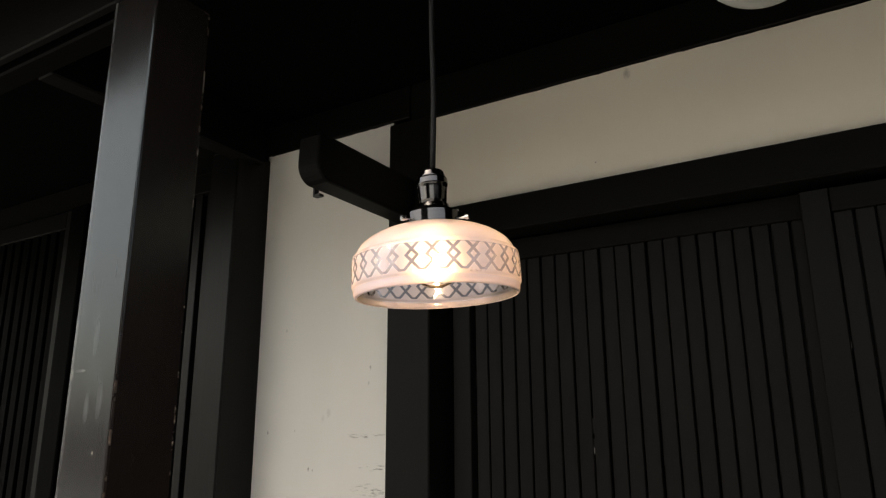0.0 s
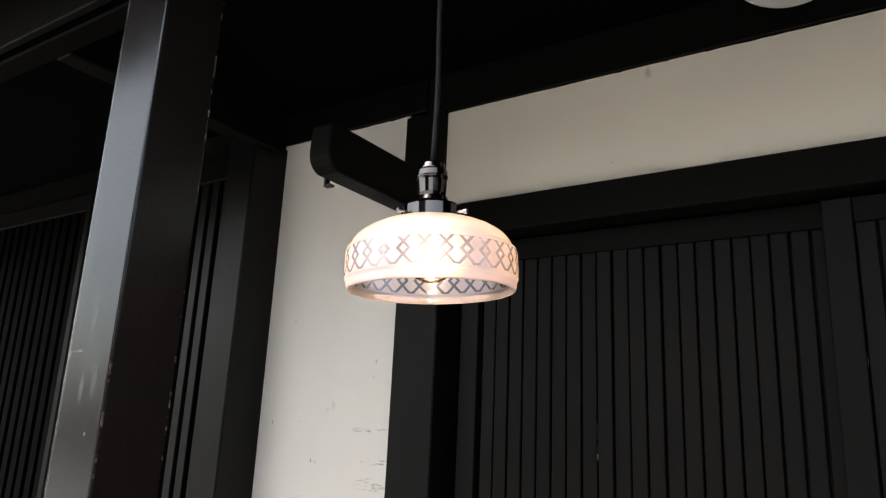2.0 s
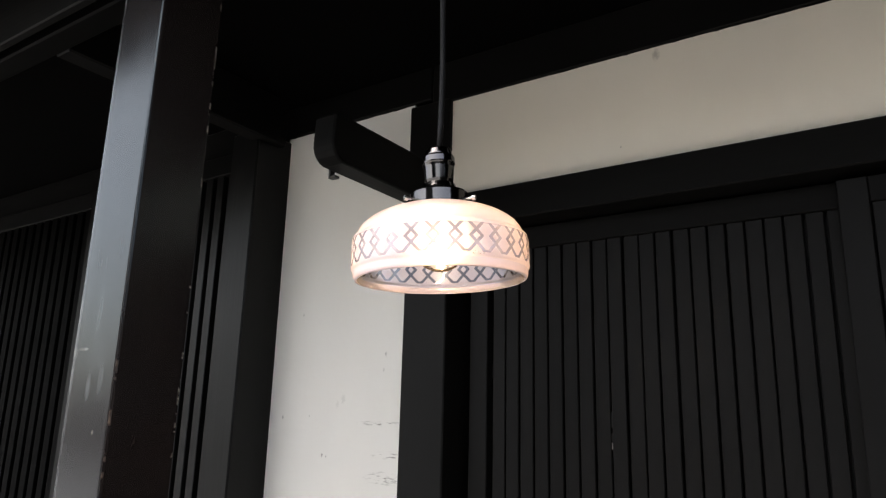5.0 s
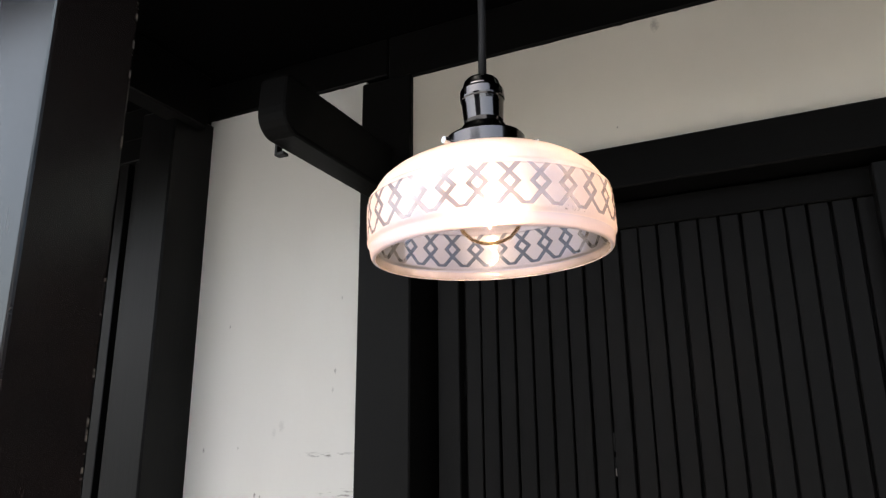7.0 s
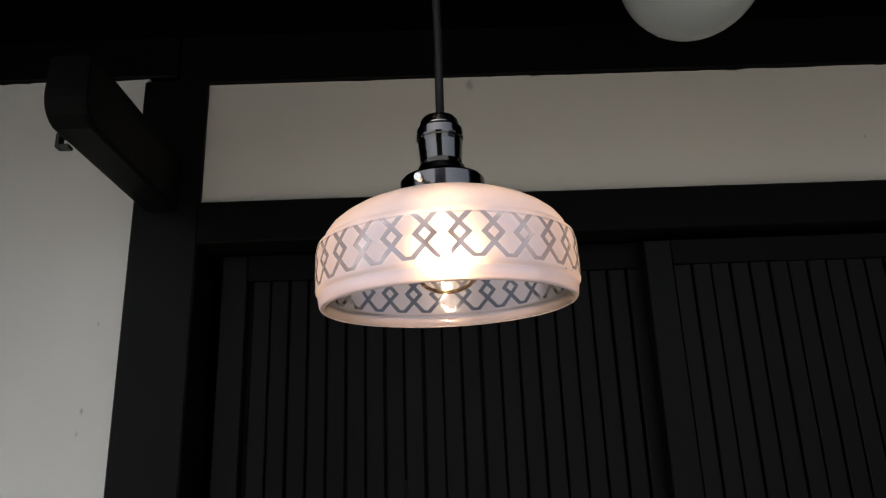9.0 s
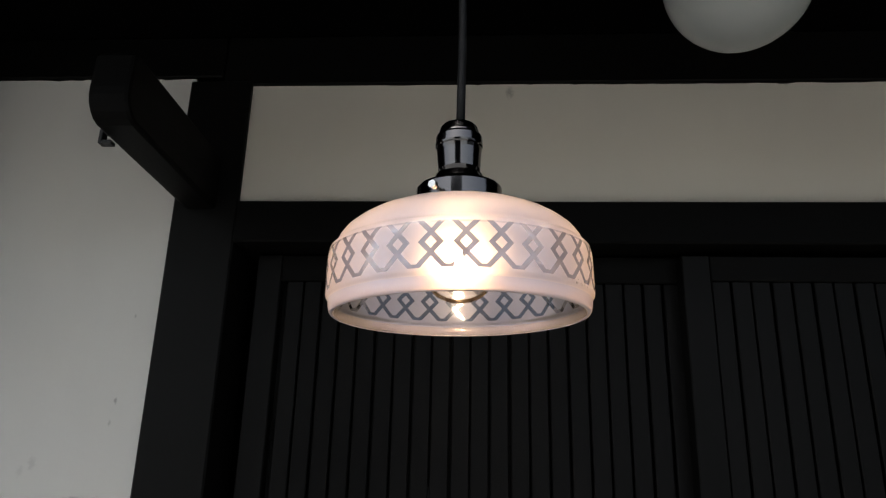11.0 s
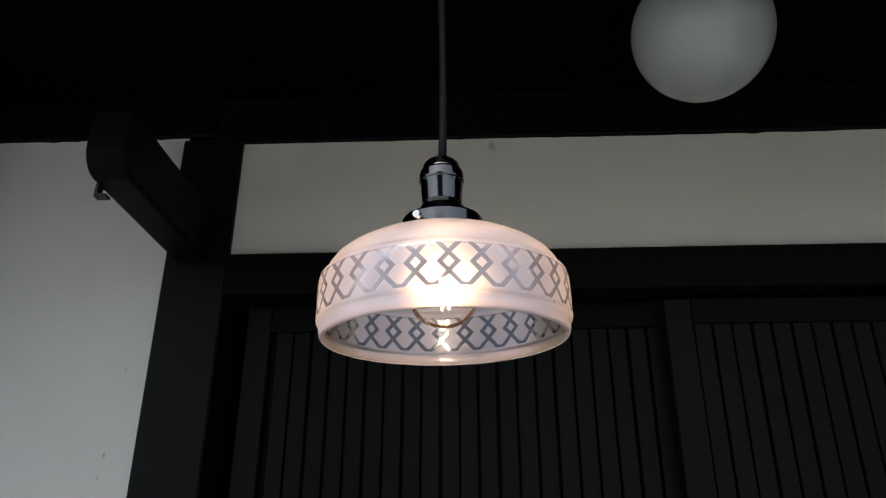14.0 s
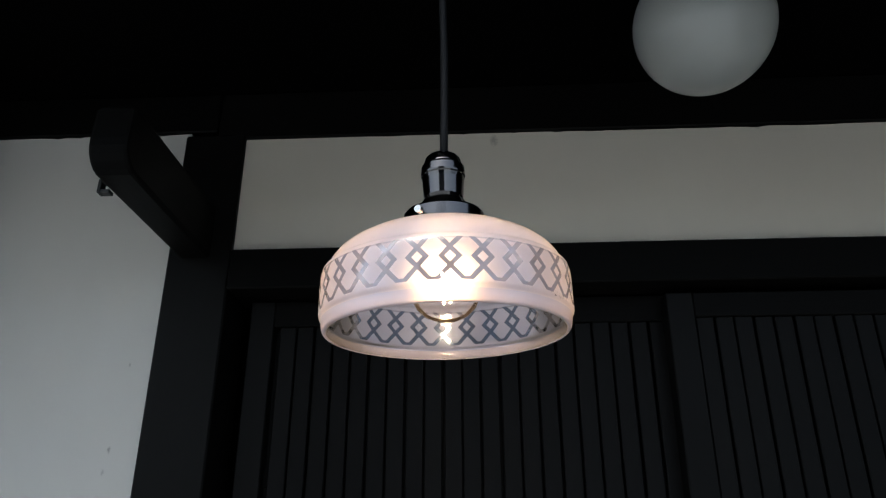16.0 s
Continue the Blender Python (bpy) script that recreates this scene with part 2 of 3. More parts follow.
def thin_glass(name, tint=(0.97, 0.97, 0.96), rough=0.04, ior=1.45, haze=0.0):
    m, n, l, out = nodes_of(name)
    tp = n.new("ShaderNodeBsdfTransparent")
    tp.inputs["Color"].default_value = (*tint, 1)
    gl = n.new("ShaderNodeBsdfGlossy")
    gl.inputs["Roughness"].default_value = rough
    fr = n.new("ShaderNodeFresnel")
    fr.inputs["IOR"].default_value = ior
    k = n.new("ShaderNodeMixShader")
    base = tp
    if haze:
        tl = n.new("ShaderNodeBsdfTranslucent")
        tl.inputs["Color"].default_value = (0.9, 0.86, 0.84, 1)
        base = n.new("ShaderNodeMixShader")
        base.inputs[0].default_value = haze
        l.new(tp.outputs[0], base.inputs[1])
        l.new(tl.outputs[0], base.inputs[2])
    l.new(fr.outputs[0], k.inputs[0])
    l.new(base.outputs[0], k.inputs[1])
    l.new(gl.outputs[0], k.inputs[2])
    l.new(k.outputs[0], out.inputs[0])
    return m


def glowing(name, colour, strength):
    m, n, l, out = nodes_of(name)
    e = n.new("ShaderNodeEmission")
    e.inputs["Color"].default_value, e.inputs["Strength"].default_value = (*colour, 1), strength
    l.new(e.outputs[0], out.inputs[0])
    return m


BLACK = wood("black_stained_wood", (0.0023, 0.0022, 0.0021), (0.0056, 0.0054, 0.0052), 0.47, spec=0.12)
# the black stain darkened further, as shade over the far lattice and post
LATTICE = wood("black_shaded_lattice_wood", (0.0008, 0.0008, 0.0008), (0.0019, 0.0019, 0.0019), 0.54, spec=0.016)
POST = wood("black_oiled_post", (0.0026, 0.0026, 0.0026), (0.0058, 0.0057, 0.0057), 0.36, spec=0.17)
BLACK_X = wood("black_stained_beam", (0.0021, 0.0020, 0.0019), (0.0052, 0.0050, 0.0048), 0.52, along=0, spec=0.07)
# the beam black again, darkened: shade on eave and front beam in the colour
BLACK_OUT = wood("black_shaded_beam", (0.0011, 0.0011, 0.0010), (0.0030, 0.0029, 0.0028), 0.56, along=0, spec=0.03)
BLACK_Y = wood("black_stained_arm", (0.0026, 0.0025, 0.0024), (0.0056, 0.0054, 0.0053), 0.52, along=1, spec=0.06)
PAINT = wood("worn_dark_paint", (0.0075, 0.0058, 0.0055), (0.017, 0.0132, 0.0125), 0.22, wear=(0.04, 0.032, 0.028), bump=0.03, spec=0.54)
# near black: deep porch shade put into the ceiling and back wall colour
DARK = plain("deep_shade_board", (0.0014, 0.0013, 0.0013), 0.9, spec=0.02)
PANEL = plaster("cream_plaster_panel", (0.645, 0.628, 0.585), (0.745, 0.735, 0.695),
                spots=[(-1.385, 1.659, 0.0042, 0.6), (-1.064, 1.805, 0.0042, 0.55), (-1.337, 1.913, 0.003, 0.7), (-1.245, 1.572, 0.004, 0.7),
                       (-1.232, 1.570, 0.003, 0.7), (-1.294, 1.662, 0.003, 0.5), (-1.068, 1.769, 0.004, 0.3), (-1.052, 1.949, 0.003, 0.4),
                       (-1.187, 1.703, 0.010, 0.16), (-1.205, 1.690, 0.008, 0.12)],
                smears=[(-1.075, 1.648, 0.075, 0.007), (-1.045, 1.579, 0.055, 0.010), (-1.055, 1.530, 0.065, 0.016), (-1.10, 1.36, 0.08, 0.03)])
# yellower than the panel: browner plaster, plus the lamp's warm light in the tint
FASCIA = plaster("cream_plaster_frieze", (0.665, 0.618, 0.53), (0.765, 0.725, 0.635), spots=[(-0.407, 2.381, 0.010, 0.45), (-0.486, 2.199, 0.0028, 0.7), (0.097, 2.397, 0.004, 0.7), (0.31, 2.25, 0.003, 0.5)])
STREET = plain("grey_concrete_road", (0.38, 0.375, 0.355), 0.9, vary=0.3, scale=6, bump=0.4)
STONE = plain("grey_paving_stone", (0.22, 0.215, 0.20), 0.8, vary=0.2, scale=8, bump=0.3)
FACADE = plain("pale_grey_render", (0.17, 0.165, 0.158), 0.9, vary=0.2, scale=3)
HOLDER = plain("black_chrome", (0.120, 0.115, 0.115), 0.12, metal=1.0, vary=0.1, bump=0.0)
STEEL = plain("bright_steel", (0.62, 0.60, 0.57), 0.22, metal=1.0, vary=0.1, bump=0.0)
CORD = plain("black_cord_sheath", (0.0045, 0.0045, 0.005), 0.6, bump=0.1, spec=0.25)
PALE = plain("dull_galvanised_nail", (0.15, 0.14, 0.135), 0.5)
IRON = plain("black_iron", (0.014, 0.014, 0.014), 0.5)
OPAL = plain("opal_glass", (0.385, 0.405, 0.39), 0.055, vary=0.03, scale=6, bump=0.0)
FROST = etched_glass("frosted_shade_glass", 0.04, 0.42)
RIM = etched_glass("half_clear_rim_glass", 0.14, 0.20)
INNER = thin_glass("shade_inner_skin", (0.68, 0.80, 0.98), 0.025, 1.5, haze=0.02)
LIP = thin_glass("shade_lip_glass", (0.86, 0.90, 0.97), 0.05, 1.45, haze=0.22)
CLEAR = thin_glass("bulb_glass", (0.985, 0.98, 0.965), 0.03, 1.13, haze=0.008)
GLOW = glowing("hot_filament", (1.0, 0.54, 0.26), 290.0)
BRASS = plain("bulb_base_metal", (0.45, 0.38, 0.25), 0.35, metal=1.0)


# ---- building helpers ----
def mesh_of(bm, name, mats):
    me = bpy.data.meshes.new(name)
    bm.normal_update()
    bm.to_mesh(me)
    bm.free()
    for m in (mats if isinstance(mats, (list, tuple)) else [mats]):
        me.materials.append(m)
    return me


def part(name, bm, material, parent=None, label="", smooth=False):
    ob = new(name, mesh_of(bm, name, material))
    if smooth:
        for f in ob.data.polygons:
            f.use_smooth = True
    if parent is not None:
        ob.parent = parent
        ob.matrix_parent_inverse = Matrix.Translation(parent.matrix_basis.translation).inverted()
    if label:
        ob["label"] = label
    return ob


def box(x0, x1, y0, y1, z0, z1, bevel=0.002, bm=None, segments=1):
    own = bm is None
    bm = bmesh.new() if own else bm
    made = bmesh.ops.create_cube(bm, size=1.0)["verts"]
    for v in made:
        v.co = Vector((x0 + (v.co.x + 0.5) * (x1 - x0), y0 + (v.co.y + 0.5) * (y1 - y0), z0 + (v.co.z + 0.5) * (z1 - z0)))
    if bevel:
        edges = {e for v in made for e in v.link_edges}
        bmesh.ops.bevel(bm, geom=list(edges), offset=bevel, segments=segments, affect="EDGES", profile=0.5)
    return bm


def lathe(profile, steps=64, close=False, uv=False, crease=False):
    """A turned body from (radius, z) pairs; every face carries its profile index in material_index when uv is set."""
    bm = bmesh.new()
    layer = bm.loops.layers.uv.new("UVMap") if uv else None
    rings = []
    for r, z in profile:
        if r < 1e-6:
            rings.append([bm.verts.new((0, 0, z))])
        else:
            rings.append([bm.verts.new((r * math.cos(2 * math.pi * i / steps), r * math.sin(2 * math.pi * i / steps), z)) for i in range(steps)])
    count = len(rings) if close else len(rings) - 1
    for k in range(count):
        a, b = rings[k], rings[(k + 1) % len(rings)]
        for i in range(steps):
            j = (i + 1) % steps
            ring = [(a[i % len(a)], i), (a[j % len(a)], i + 1), (b[j % len(b)], i + 1), (b[i % len(b)], i)]
            seen, vs, us = set(), [], []
            for v, u in ring:
                if v not in seen:
                    seen.add(v)
                    vs.append(v)
                    us.append(u)
            if len(vs) < 3:
                continue
            f = bm.faces.new(vs)
            f.smooth = True
            if uv:
                for loop, u in zip(f.loops, us):
                    loop[layer].uv = (u / steps, -loop.vert.co.z)
                f.material_index = 0 if k < uv else 1
                if max(v.co.z for v in vs) < -0.1500:
                    f.material_index = 2 if k < uv else 3
    bmesh.ops.recalc_face_normals(bm, faces=bm.faces[:])
    if crease:
        for e in bm.edges:
            if abs(e.verts[0].co.z - e.verts[1].co.z) < 1e-7:
                e.smooth = False
    return bm


def tube(points, r, steps=12, name="tube"):
    """A round bar along a line of points."""
    bm = bmesh.new()
    pts = [Vector(p) for p in points]
    rings = []
    for i, p in enumerate(pts):
        d = (pts[min(i + 1, len(pts) - 1)] - pts[max(i - 1, 0)]).normalized()
        side = d.orthogonal().normalized() if abs(d.z) < 0.9 else Vector((1, 0, 0)) - d * d.x
        side.normalize()
        up = d.cross(side)
        rings.append([bm.verts.new(p + r * (side * math.cos(2 * math.pi * k / steps) + up * math.sin(2 * math.pi * k / steps))) for k in range(steps)])
    for a, b in zip(rings, rings[1:]):
        for k in range(steps):
            f = bm.faces.new((a[k], a[(k + 1) % steps], b[(k + 1) % steps], b[k]))
            f.smooth = True
    bm.faces.new(rings[0])
    bm.faces.new(rings[-1])
    bmesh.ops.recalc_face_normals(bm, faces=bm.faces[:])
    return bm


def empty(name, at):
    ob = new(name)
    ob.empty_display_size = 0.05
    ob.matrix_basis = Matrix.Translation(at)
    return ob


def setting(name, bm, material, label, category):
    return tagged(part(name, bm, material), label, category, kind="structure")


# ---- the large structure ----
setting("ground", box(-300, 300, -300, 300, -0.3, 0.0, 0), STREET, "flat pale grey concrete street running past the house", "ground")
setting("pavement", box(-6, 6, 0.2, 1.9, -0.1, 0.06, 0.01), STONE, "low grey stone step along the house front", "pavement")
setting("backdrop", box(-60, 60, -14.4, -14.0, 0, 2.8, 0), FACADE, "plain pale grey wall across the street", "wall")
# unseen block, added so that the lamp holder mirrors a dark middle
setting("house_front_across", box(-5.6, 1.6, -13.9, -13.2, 0, 7.0, 0), BLACK, "unseen dark timber house front added across the street for reflections", "wall")

WALL = 1.490
setting("wall_panel", box(-1.440, -1.005, WALL, 1.58, 0.06, 2.415, 0), PANEL, "cream plaster wall panel with small scuffs between dark posts", "wall")
setting("wall_frieze", box(-0.900, 1.30, WALL, 1.58, 2.12, 2.398, 0), FASCIA, "cream plaster strip above the door lintel", "wall")
setting("wall_east", box(0.98, 6.0, WALL + 0.01, 1.58, 0.06, 2.398, 0), FASCIA, "plain cream plaster wall beyond the doors", "wall")
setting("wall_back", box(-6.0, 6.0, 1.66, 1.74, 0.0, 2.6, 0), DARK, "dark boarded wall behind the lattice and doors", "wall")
setting("wall_side", box(2.40, 2.50, -2.6, 1.48, 0.0, 2.6, 0), BLACK_Y, "dark boarded wall closing the porch side", "wall")
setting("ceiling", box(-6.0, 6.0, 0.80, 1.70, 2.505, 2.54, 0), DARK, "black boarded porch ceiling, its deep shade put into the colour", "ceiling")

eave = bmesh.new()
for (y0, z0), (y1, z1) in [((0.80, 2.56), (0.41, 2.491))]:
    vs = [eave.verts.new(c) for c in ((-6, y0, z0), (6, y0, z0), (6, y1, z1), (-6, y1, z1), (-6, y0, z0 + 0.06), (6, y0, z0 + 0.06), (6, y1, z1 + 0.06), (-6, y1, z1 + 0.06))]
    for q in ((0, 1, 2, 3), (4, 7, 6, 5), (0, 4, 5, 1), (1, 5, 6, 2), (2, 6, 7, 3), (3, 7, 4, 0)):
        eave.faces.new([vs[i] for i in q])
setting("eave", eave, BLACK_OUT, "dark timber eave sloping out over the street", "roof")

setting("fascia_board", box(-6.0, 6.0, 0.754, 0.772, 2.372, 2.53, 0.003), BLACK_X, "black timber fascia board along the porch front", "beam")
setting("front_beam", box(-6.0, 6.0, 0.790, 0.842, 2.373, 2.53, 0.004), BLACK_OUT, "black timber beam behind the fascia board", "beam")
setting("tie_beam", box(-1.462, -1.408, 0.842, 1.45, 2.374, 2.504, 0.004), BLACK_Y, "black timber tie beam between post and front beam", "beam")
setting("wall_plate_west", box(-6.0, -0.952, 1.484, 1.60, 2.416, 2.504, 0.003), BLACK_X, "black timber beam under the ceiling", "beam")
setting("wall_plate_east", box(-0.950, 6.0, 1.484, 1.60, 2.399, 2.504, 0.003), BLACK_X, "black timber beam under the ceiling", "beam")
setting("lintel", box(-0.892, 1.30, 1.470, 1.60, 2.080, 2.156, 0.003), BLACK_X, "black timber door lintel under the plaster", "beam")
setting("post_door", box(-1.010, -0.893, 1.478, 1.60, 0.06, 2.404, 0.003), BLACK, "black timber post beside the sliding doors", "post")
setting("post_corner", box(-1.535, -1.432, 1.372, 1.60, 0.06, 2.404, 0.004), POST, "black timber post beside the plaster panel", "post")
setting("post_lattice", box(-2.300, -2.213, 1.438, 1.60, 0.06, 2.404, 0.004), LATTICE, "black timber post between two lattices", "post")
setting("post_east", box(0.86, 0.98, 1.478, 1.60, 0.06, 2.086, 0.003), POST, "black timber post at the far end of the doors", "post")
setting("column", box(-1.070, -0.956, 0.756, 0.866, 0.06, 2.372, 0.004, segments=2), PAINT, "square porch column in worn dark glossy paint", "column")


def ragged(x0, x1, y, z, up, most, seed):
    """A thin uneven lip along an edge, where plaster or paint laps over it. up: 1 rises from z, -1 hangs from it."""
    rnd = random.Random(seed)
    bm, rows, h, x = bmesh.new(), [], 0.3, x0
    while x < x1:
        h = min(1.0, max(0.0, h + rnd.uniform(-0.30, 0.30)))
        top = z + up * most * (h ** 2 + (0.9 if rnd.random() < 0.03 else 0.0))
        rows.append([bm.verts.new(c) for c in ((x, y, z - up * 0.004), (x, y - 0.003, z), (x, y - 0.003, top), (x, y + 0.004, top))])
        x += rnd.uniform(0.006, 0.018)
    for a, b in zip(rows, rows[1:]):
        for k in range(3):
            bm.faces.new((a[k], b[k], b[k + 1], a[k + 1]))
    bmesh.ops.recalc_face_normals(bm, faces=bm.faces[:])
    return bm


setting("trim_frieze_foot", ragged(-0.890, 1.29, 1.489, 2.1555, 1, 0.003, 4), BLACK_X, "uneven dark paint edge above the door lintel", "trim")
setting("trim_frieze_head", ragged(-0.890, 1.29, 1.489, 2.3985, -1, 0.002, 7), BLACK_X, "uneven dark paint edge along the plaster", "trim")
setting("trim_panel_head", ragged(-1.430, -1.012, 1.489, 2.4155, -1, 0.002, 9), BLACK_X, "uneven dark paint edge along the plaster", "trim")


# ---- sliding doors and lattices ----
def slatted(name, label, category, x0, x1, first, pitch, gap, face, z0, top, rail, stile, thick=0.014, mid=(), kind="", board=None):
    """A framed panel of upright boards. first: the middle of one gap; face: the boards' front; top: the boards' head."""
    board = board or BLACK
    thing = empty(name, (0.5 * (x0 + x1), face, z0))
    tagged(thing, label, category, kind=kind)
    y1 = face + thick + 0.022
    part("backing", box(x0 + 0.004, x1 - 0.004, face + thick + 0.007, y1, z0 + 0.01, top + rail - 0.01, 0), BLACK, thing)
    part("stile", box(x0, x0 + stile, face - 0.006, y1, z0, top + rail, 0.002), BLACK, thing)
    part("stile", box(x1 - stile, x1, face - 0.006, y1, z0, top + rail, 0.002), BLACK, thing)
    part("top_rail", box(x0 + stile, x1 - stile, face - 0.005, y1 - 0.002, top, top + rail, 0.002), BLACK_X, thing)
    part("bottom_rail", box(x0 + stile, x1 - stile, face - 0.005, y1 - 0.002, z0, z0 + 0.12, 0.002), BLACK_X, thing)
    for z in mid:
        part("crossbar", box(x0 + stile, x1 - stile, face + thick - 0.001, face + thick + 0.006, z - 0.016, z + 0.016, 0.001), BLACK_X, thing)
    k0 = math.ceil((x0 + stile - first) / pitch - 0.5)
    width = pitch - gap
    shared = mesh_of(box(-0.5 * width, 0.5 * width, 0, thick, 0, top - z0 - 0.12, 0.0015), "slat", board)
    k = k0
    while True:
        c = first + (k + 0.5) * pitch
        if c + 0.5 * width > x1 - stile + 0.002:
            break
        if c - 0.5 * width >= x0 + stile - 0.002:
            ob = new("slat", shared)
            ob.location = (c + random.uniform(-0.0006, 0.0006), face + random.uniform(-0.0008, 0.0008), z0 + 0.12)
            ob.rotation_euler = (0, random.uniform(-0.0006, 0.0006), 0)
            ob.parent = thing
            ob.matrix_parent_inverse = Matrix.Translation(thing.matrix_basis.translation).inverted()
        k += 1
    return thing


door_rear = slatted("door_1", "black slatted wooden sliding door, closed, behind its neighbour", "door", -0.862, -0.060, -0.142, 0.0333, 0.0036, 1.538, 0.07, 2.027, 0.048, 0.045, mid=(1.765, 1.1), kind="structure")
door_front = slatted("door_2", "black slatted wooden sliding door, closed, on the outer track", "door", -0.117, 0.858, -0.070, 0.0335, 0.0036, 1.500, 0.07, 2.022, 0.044, 0.047, mid=(1.765, 1.1), thick=0.012, kind="structure")
tagged(slatted("lattice_window", "black upright wooden lattice between two posts", "lattice", -2.198, -1.537, -1.646, 0.0485, 0.0190, 1.450, 0.07, 2.335, 0.06, 0.03, thick=0.020, board=POST), group="lattices along the house front")
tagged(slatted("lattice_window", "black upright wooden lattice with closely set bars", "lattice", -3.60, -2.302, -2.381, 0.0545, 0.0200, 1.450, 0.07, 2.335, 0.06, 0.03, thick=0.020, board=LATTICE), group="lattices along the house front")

for door, x, y, z in ((door_rear, -0.5416, 1.541, 1.617), (door_front, -0.0700, 1.503, 1.790)):
    part("nail", box(x - 0.0011, x + 0.0011, y - 0.0016, y + 0.003, z - 0.006, z + 0.006, 0.0006), PALE, door, "pale bent nail in the joint")
for z0, z1 in ((1.6245, 1.641), (1.650, 1.681)):
    part("filler", box(-0.5440, -0.5392, 1.5400, 1.549, z0, z1, 0.0005), BLACK, door_rear, "black filler in the joint")

# the arm on the door post, with its rounded nose
arm = bmesh.new()
nose = [(1.478, 2.143), (1.478, 2.243), (1.142, 2.243), (1.135, 2.236), (1.132, 2.186)]
nose += [(1.170 - 0.038 * math.cos(a), 2.181 - 0.038 * math.sin(a)) for a in [radians(d) for d in (10, 28, 46, 64, 82)]]
left = [arm.verts.new((-0.988, y, z)) for y, z in nose]
right = [arm.verts.new((-0.930, y, z)) for y, z in nose]
arm.faces.new(left)
arm.faces.new(right[::-1])
for i in range(len(nose)):
    j = (i + 1) % len(nose)
    arm.faces.new((left[j], left[i], right[i], right[j]))
bmesh.ops.recalc_face_normals(arm, faces=arm.faces[:])
bmesh.ops.bevel(arm, geom=[e for e in arm.edges if abs(e.verts[0].co.x - e.verts[1].co.x) < 1e-6], offset=0.006, segments=2, affect="EDGES", profile=0.5)
bracket = tagged(part("bracket_arm", arm, BLACK_Y), "black timber bracket arm with rounded nose on the post", "bracket")
hook = bmesh.new()
for x0, x1, z0, z1 in ((-0.997, -0.9915, 2.131, 2.153), (-0.9915, -0.979, 2.1475, 2.153), (-0.9915, -0.978, 2.131, 2.1365)):
    box(x0, x1, 1.192, 1.206, z0, z1, 0.0008, hook)
tagged(part("cord_hook", hook, IRON), "small black iron hook screwed to the bracket arm", "hook")

# ---- the globe light on the ceiling ----
GLOBE = Vector((-0.099, 1.166, 2.372))
globe_light = tagged(empty("globe_light", GLOBE + Vector((0, 0, 0.133))), "unlit white opal glass globe light under the black ceiling", "ceiling light")
bm = lathe([(0.0, -0.1033)] + [(0.1033 * math.cos(radians(a)), 0.1033 * math.sin(radians(a))) for a in range(-85, 66, 5)] + [(0.040, 0.098)], 72)
bm.transform(Matrix.Translation(GLOBE))
part("globe", bm, OPAL, globe_light, "white opal glass globe")
bm = lathe([(0.038, 0.092), (0.048, 0.092), (0.050, 0.096), (0.050, 0.124), (0.060, 0.127), (0.060, 0.1335), (0.0, 0.1335)], 48)
bm.transform(Matrix.Translation(GLOBE))
part("fitting", bm, IRON, globe_light, "black metal ceiling fitting")

# ---- the pendant lamp ----
pendant = tagged(empty("pendant_lamp", LAMP), "lit pendant lamp with frosted etched glass shade and black chrome holder", "pendant lamp")
place = Matrix.Translation(LAMP) @ LEAN


def lamp_part(name, bm, material, label="", parent=None):
    bm.transform(place)
    return part(name, bm, material, parent or pendant, label)


cord = [(LAMP.x + 0.0012 + 0.0025 * math.sin(k * 0.8) * (k / 12), LAMP.y + 0.002 * math.sin(k * 0.5), LAMP.z - 0.004 + k * 0.034) for k in range(13)]
cord[-1] = (cord[-1][0], cord[-1][1], 2.371)
part("cord", tube(cord, 0.0036), CORD, pendant, "black round flex")

lamp_part("holder", lathe([(0.0, 0.0), (0.0095, 0.0006), (0.0130, -0.0006), (0.0152, -0.0030), (0.0168, -0.0085), (0.0170, -0.0096), (0.0184, -0.0106), (0.0190, -0.0120), (0.0194, -0.0185), (0.0192, -0.0200),
                           (0.0186, -0.0212), (0.0182, -0.0240), (0.0170, -0.0400), (0.0163, -0.0422), (0.0158, -0.0440), (0.0158, -0.0450)], 64, crease=True), HOLDER, "black chrome lamp holder")
lamp_part("gallery", lathe([(0.0165, -0.0440), (0.0190, -0.0445), (0.0212, -0.0500), (0.0270, -0.0530), (0.0328, -0.0552), (0.0342, -0.0572), (0.0342, -0.0750), (0.0330, -0.0758), (0.0318, -0.0755), (0.0318, -0.0600), (0.0170, -0.0530)], 64, crease=True), HOLDER, "black chrome shade carrier")
for a in (246, 6, 126):
    screw = bmesh.new()
    bmesh.ops.create_cone(screw, cap_ends=True, segments=12, radius1=0.0017, radius2=0.0017, depth=0.012)
    head = bmesh.ops.create_cone(screw, cap_ends=True, segments=14, radius1=0.0034, radius2=0.0030, depth=0.004)["verts"]
    bmesh.ops.translate(screw, verts=head, vec=(0, 0, 0.007))
    screw.transform(Matrix.Rotation(radians(a), 4, "Z") @ Matrix.Translation((0.038, 0, -0.0665)) @ Matrix.Rotation(radians(90), 4, "Y"))
    lamp_part("screw", screw, STEEL, "bright steel thumb screw")

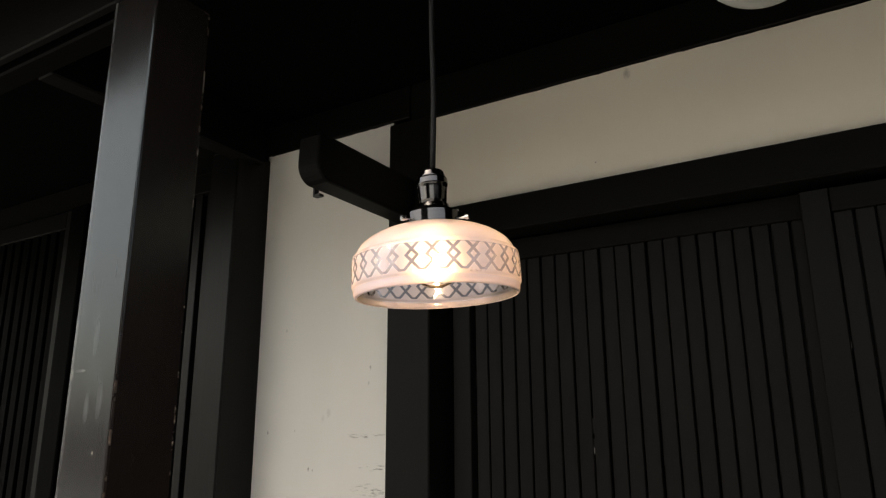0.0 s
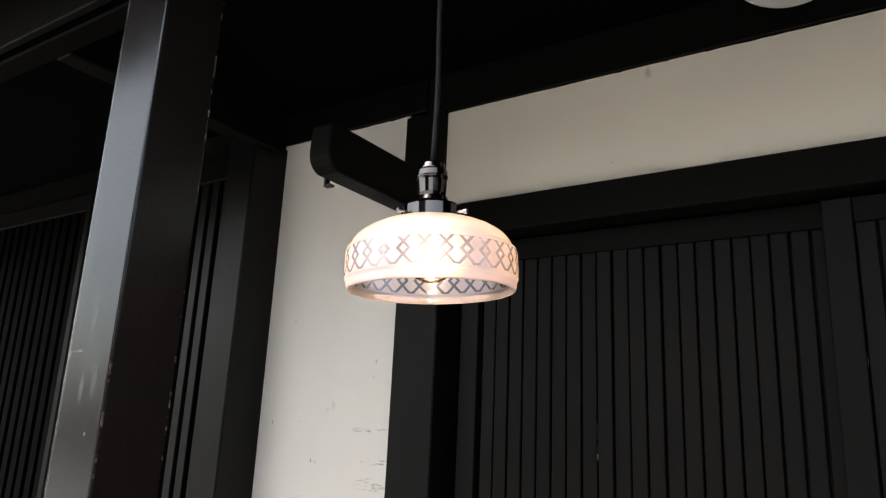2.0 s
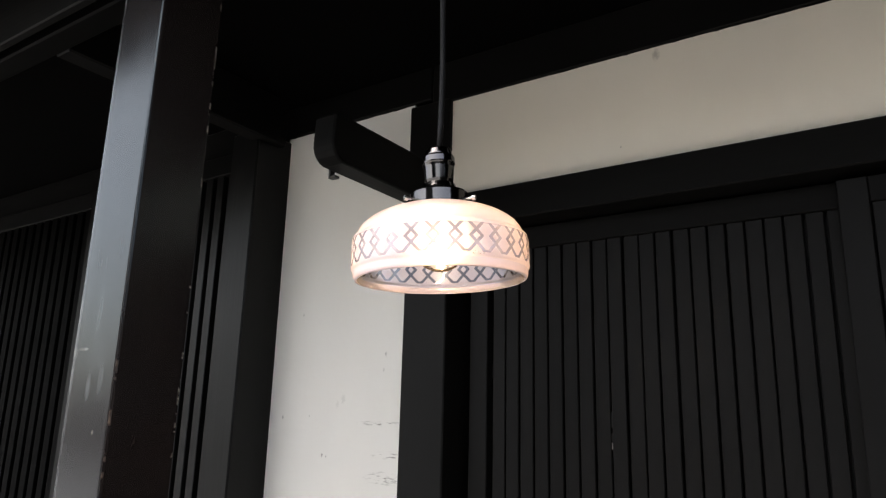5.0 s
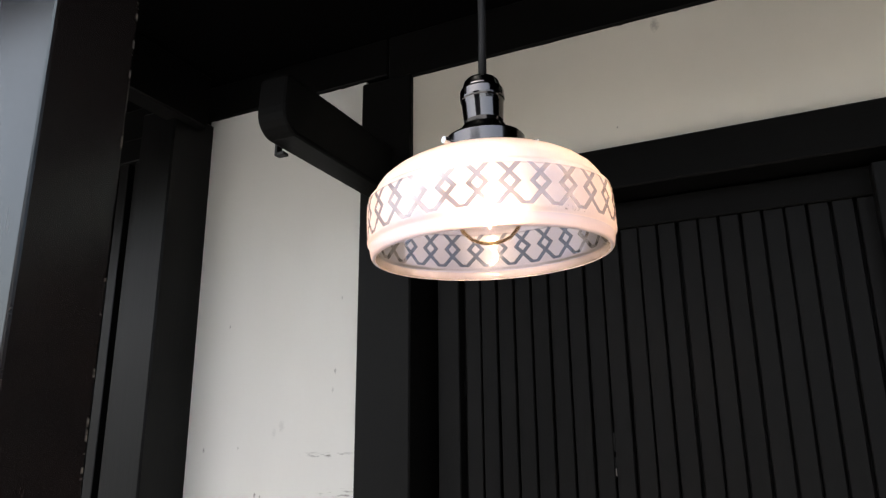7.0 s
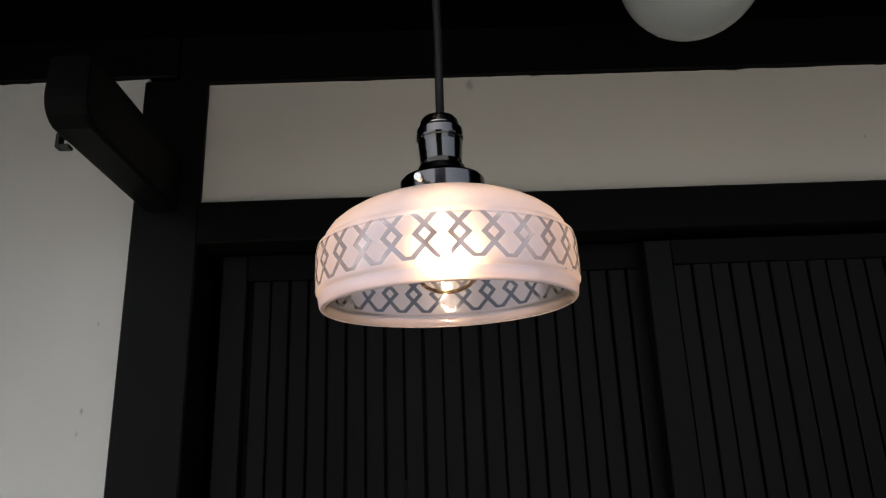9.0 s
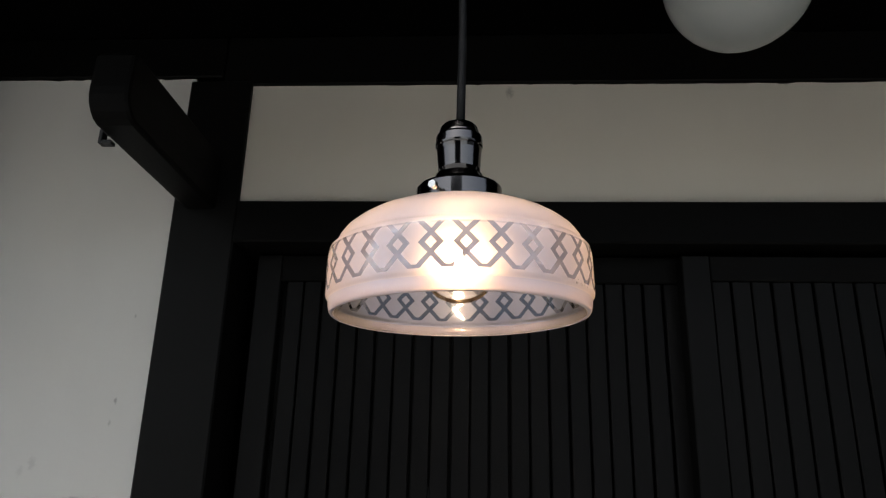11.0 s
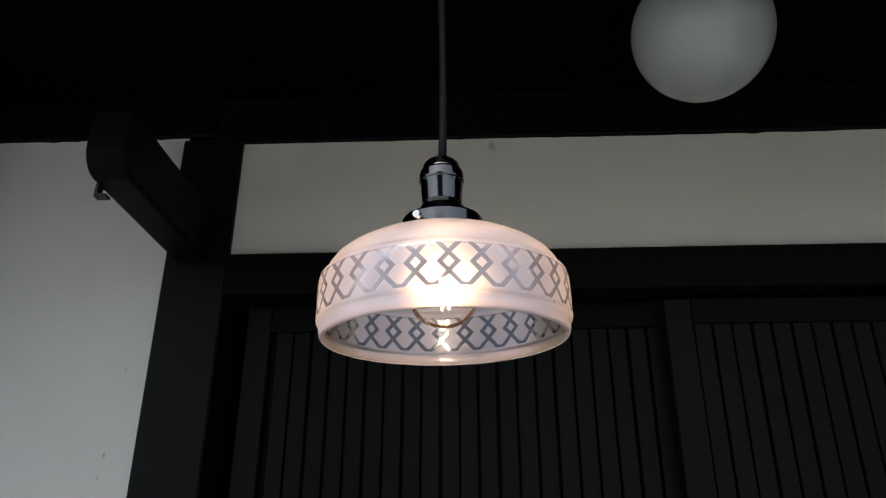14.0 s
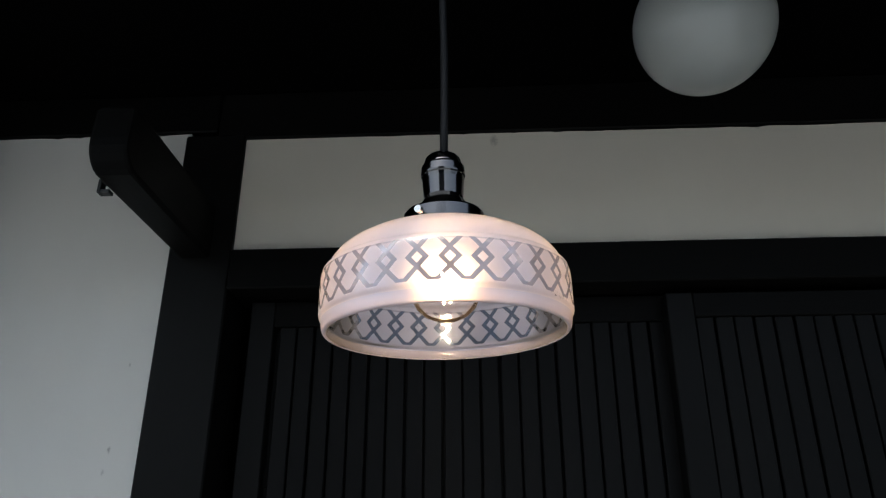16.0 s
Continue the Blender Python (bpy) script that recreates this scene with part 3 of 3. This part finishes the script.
outer = [(0.0310, -0.0735), (0.0330, -0.0740), (0.0450, -0.0752), (0.0560, -0.0775), (0.0660, -0.0810), (0.0750, -0.0851), (0.0830, -0.0902), (0.0895, -0.0957), (0.0938, -0.1016), (0.0955, -0.1062), (0.0961, -0.1085),
         (0.0985, -0.1092), (0.1003, -0.1108), (0.1016, -0.1160), (0.1021, -0.1280), (0.1022, -0.1400), (0.1022, -0.1456), (0.1019, -0.1470), (0.1009, -0.1484), (0.1003, -0.1500), (0.1000, -0.1540), (0.0994, -0.1574), (0.0984, -0.1590), (0.0968, -0.1596)]
inner = [(0.0955, -0.1591), (0.0949, -0.1560), (0.0952, -0.1520), (0.0969, -0.1488), (0.0985, -0.1450), (0.0986, -0.1260), (0.0980, -0.1125), (0.0935, -0.1055), (0.0865, -0.0965), (0.0800, -0.0912), (0.0730, -0.0869), (0.0650, -0.0834), (0.0570, -0.0808), (0.0480, -0.0786), (0.0330, -0.0768), (0.0300, -0.0755)]
shade = lamp_part("shade", lathe(outer + inner, 128, close=True, uv=len(outer)), [FROST, INNER, RIM, LIP], "frosted glass shade with clear etched lozenge band")

bulb = lamp_part("bulb", lathe([(0.0130, -0.070), (0.0133, -0.082), (0.0150, -0.089), (0.0205, -0.0975), (0.0255, -0.1055), (0.0285, -0.115), (0.0290, -0.121), (0.0278, -0.129), (0.0240, -0.1375), (0.0175, -0.1437), (0.0090, -0.1473), (0.0, -0.1483)], 48), CLEAR, "clear glass filament bulb, lit")
lamp_part("bulb_base", lathe([(0.0, -0.052), (0.0128, -0.052), (0.0132, -0.058), (0.0124, -0.061), (0.0132, -0.064), (0.0124, -0.067), (0.0132, -0.070), (0.0126, -0.073), (0.0, -0.073)], 32), BRASS, "metal screw base", parent=bulb)
cage = []
for i in range(6):
    a0 = radians(60 * i)
    for f in (0.0, 0.25, 0.5, 0.75):
        lo = f if i % 2 else 1 - f
        a = a0 + radians(24) * f
        cage.append(((0.0024 + 0.0014 * lo) * math.cos(a), (0.0024 + 0.0014 * lo) * math.sin(a), -0.107 - 0.026 * lo))
lamp_part("filament", tube(cage, 0.0006, 6), GLOW, "glowing zigzag filament", parent=bulb)
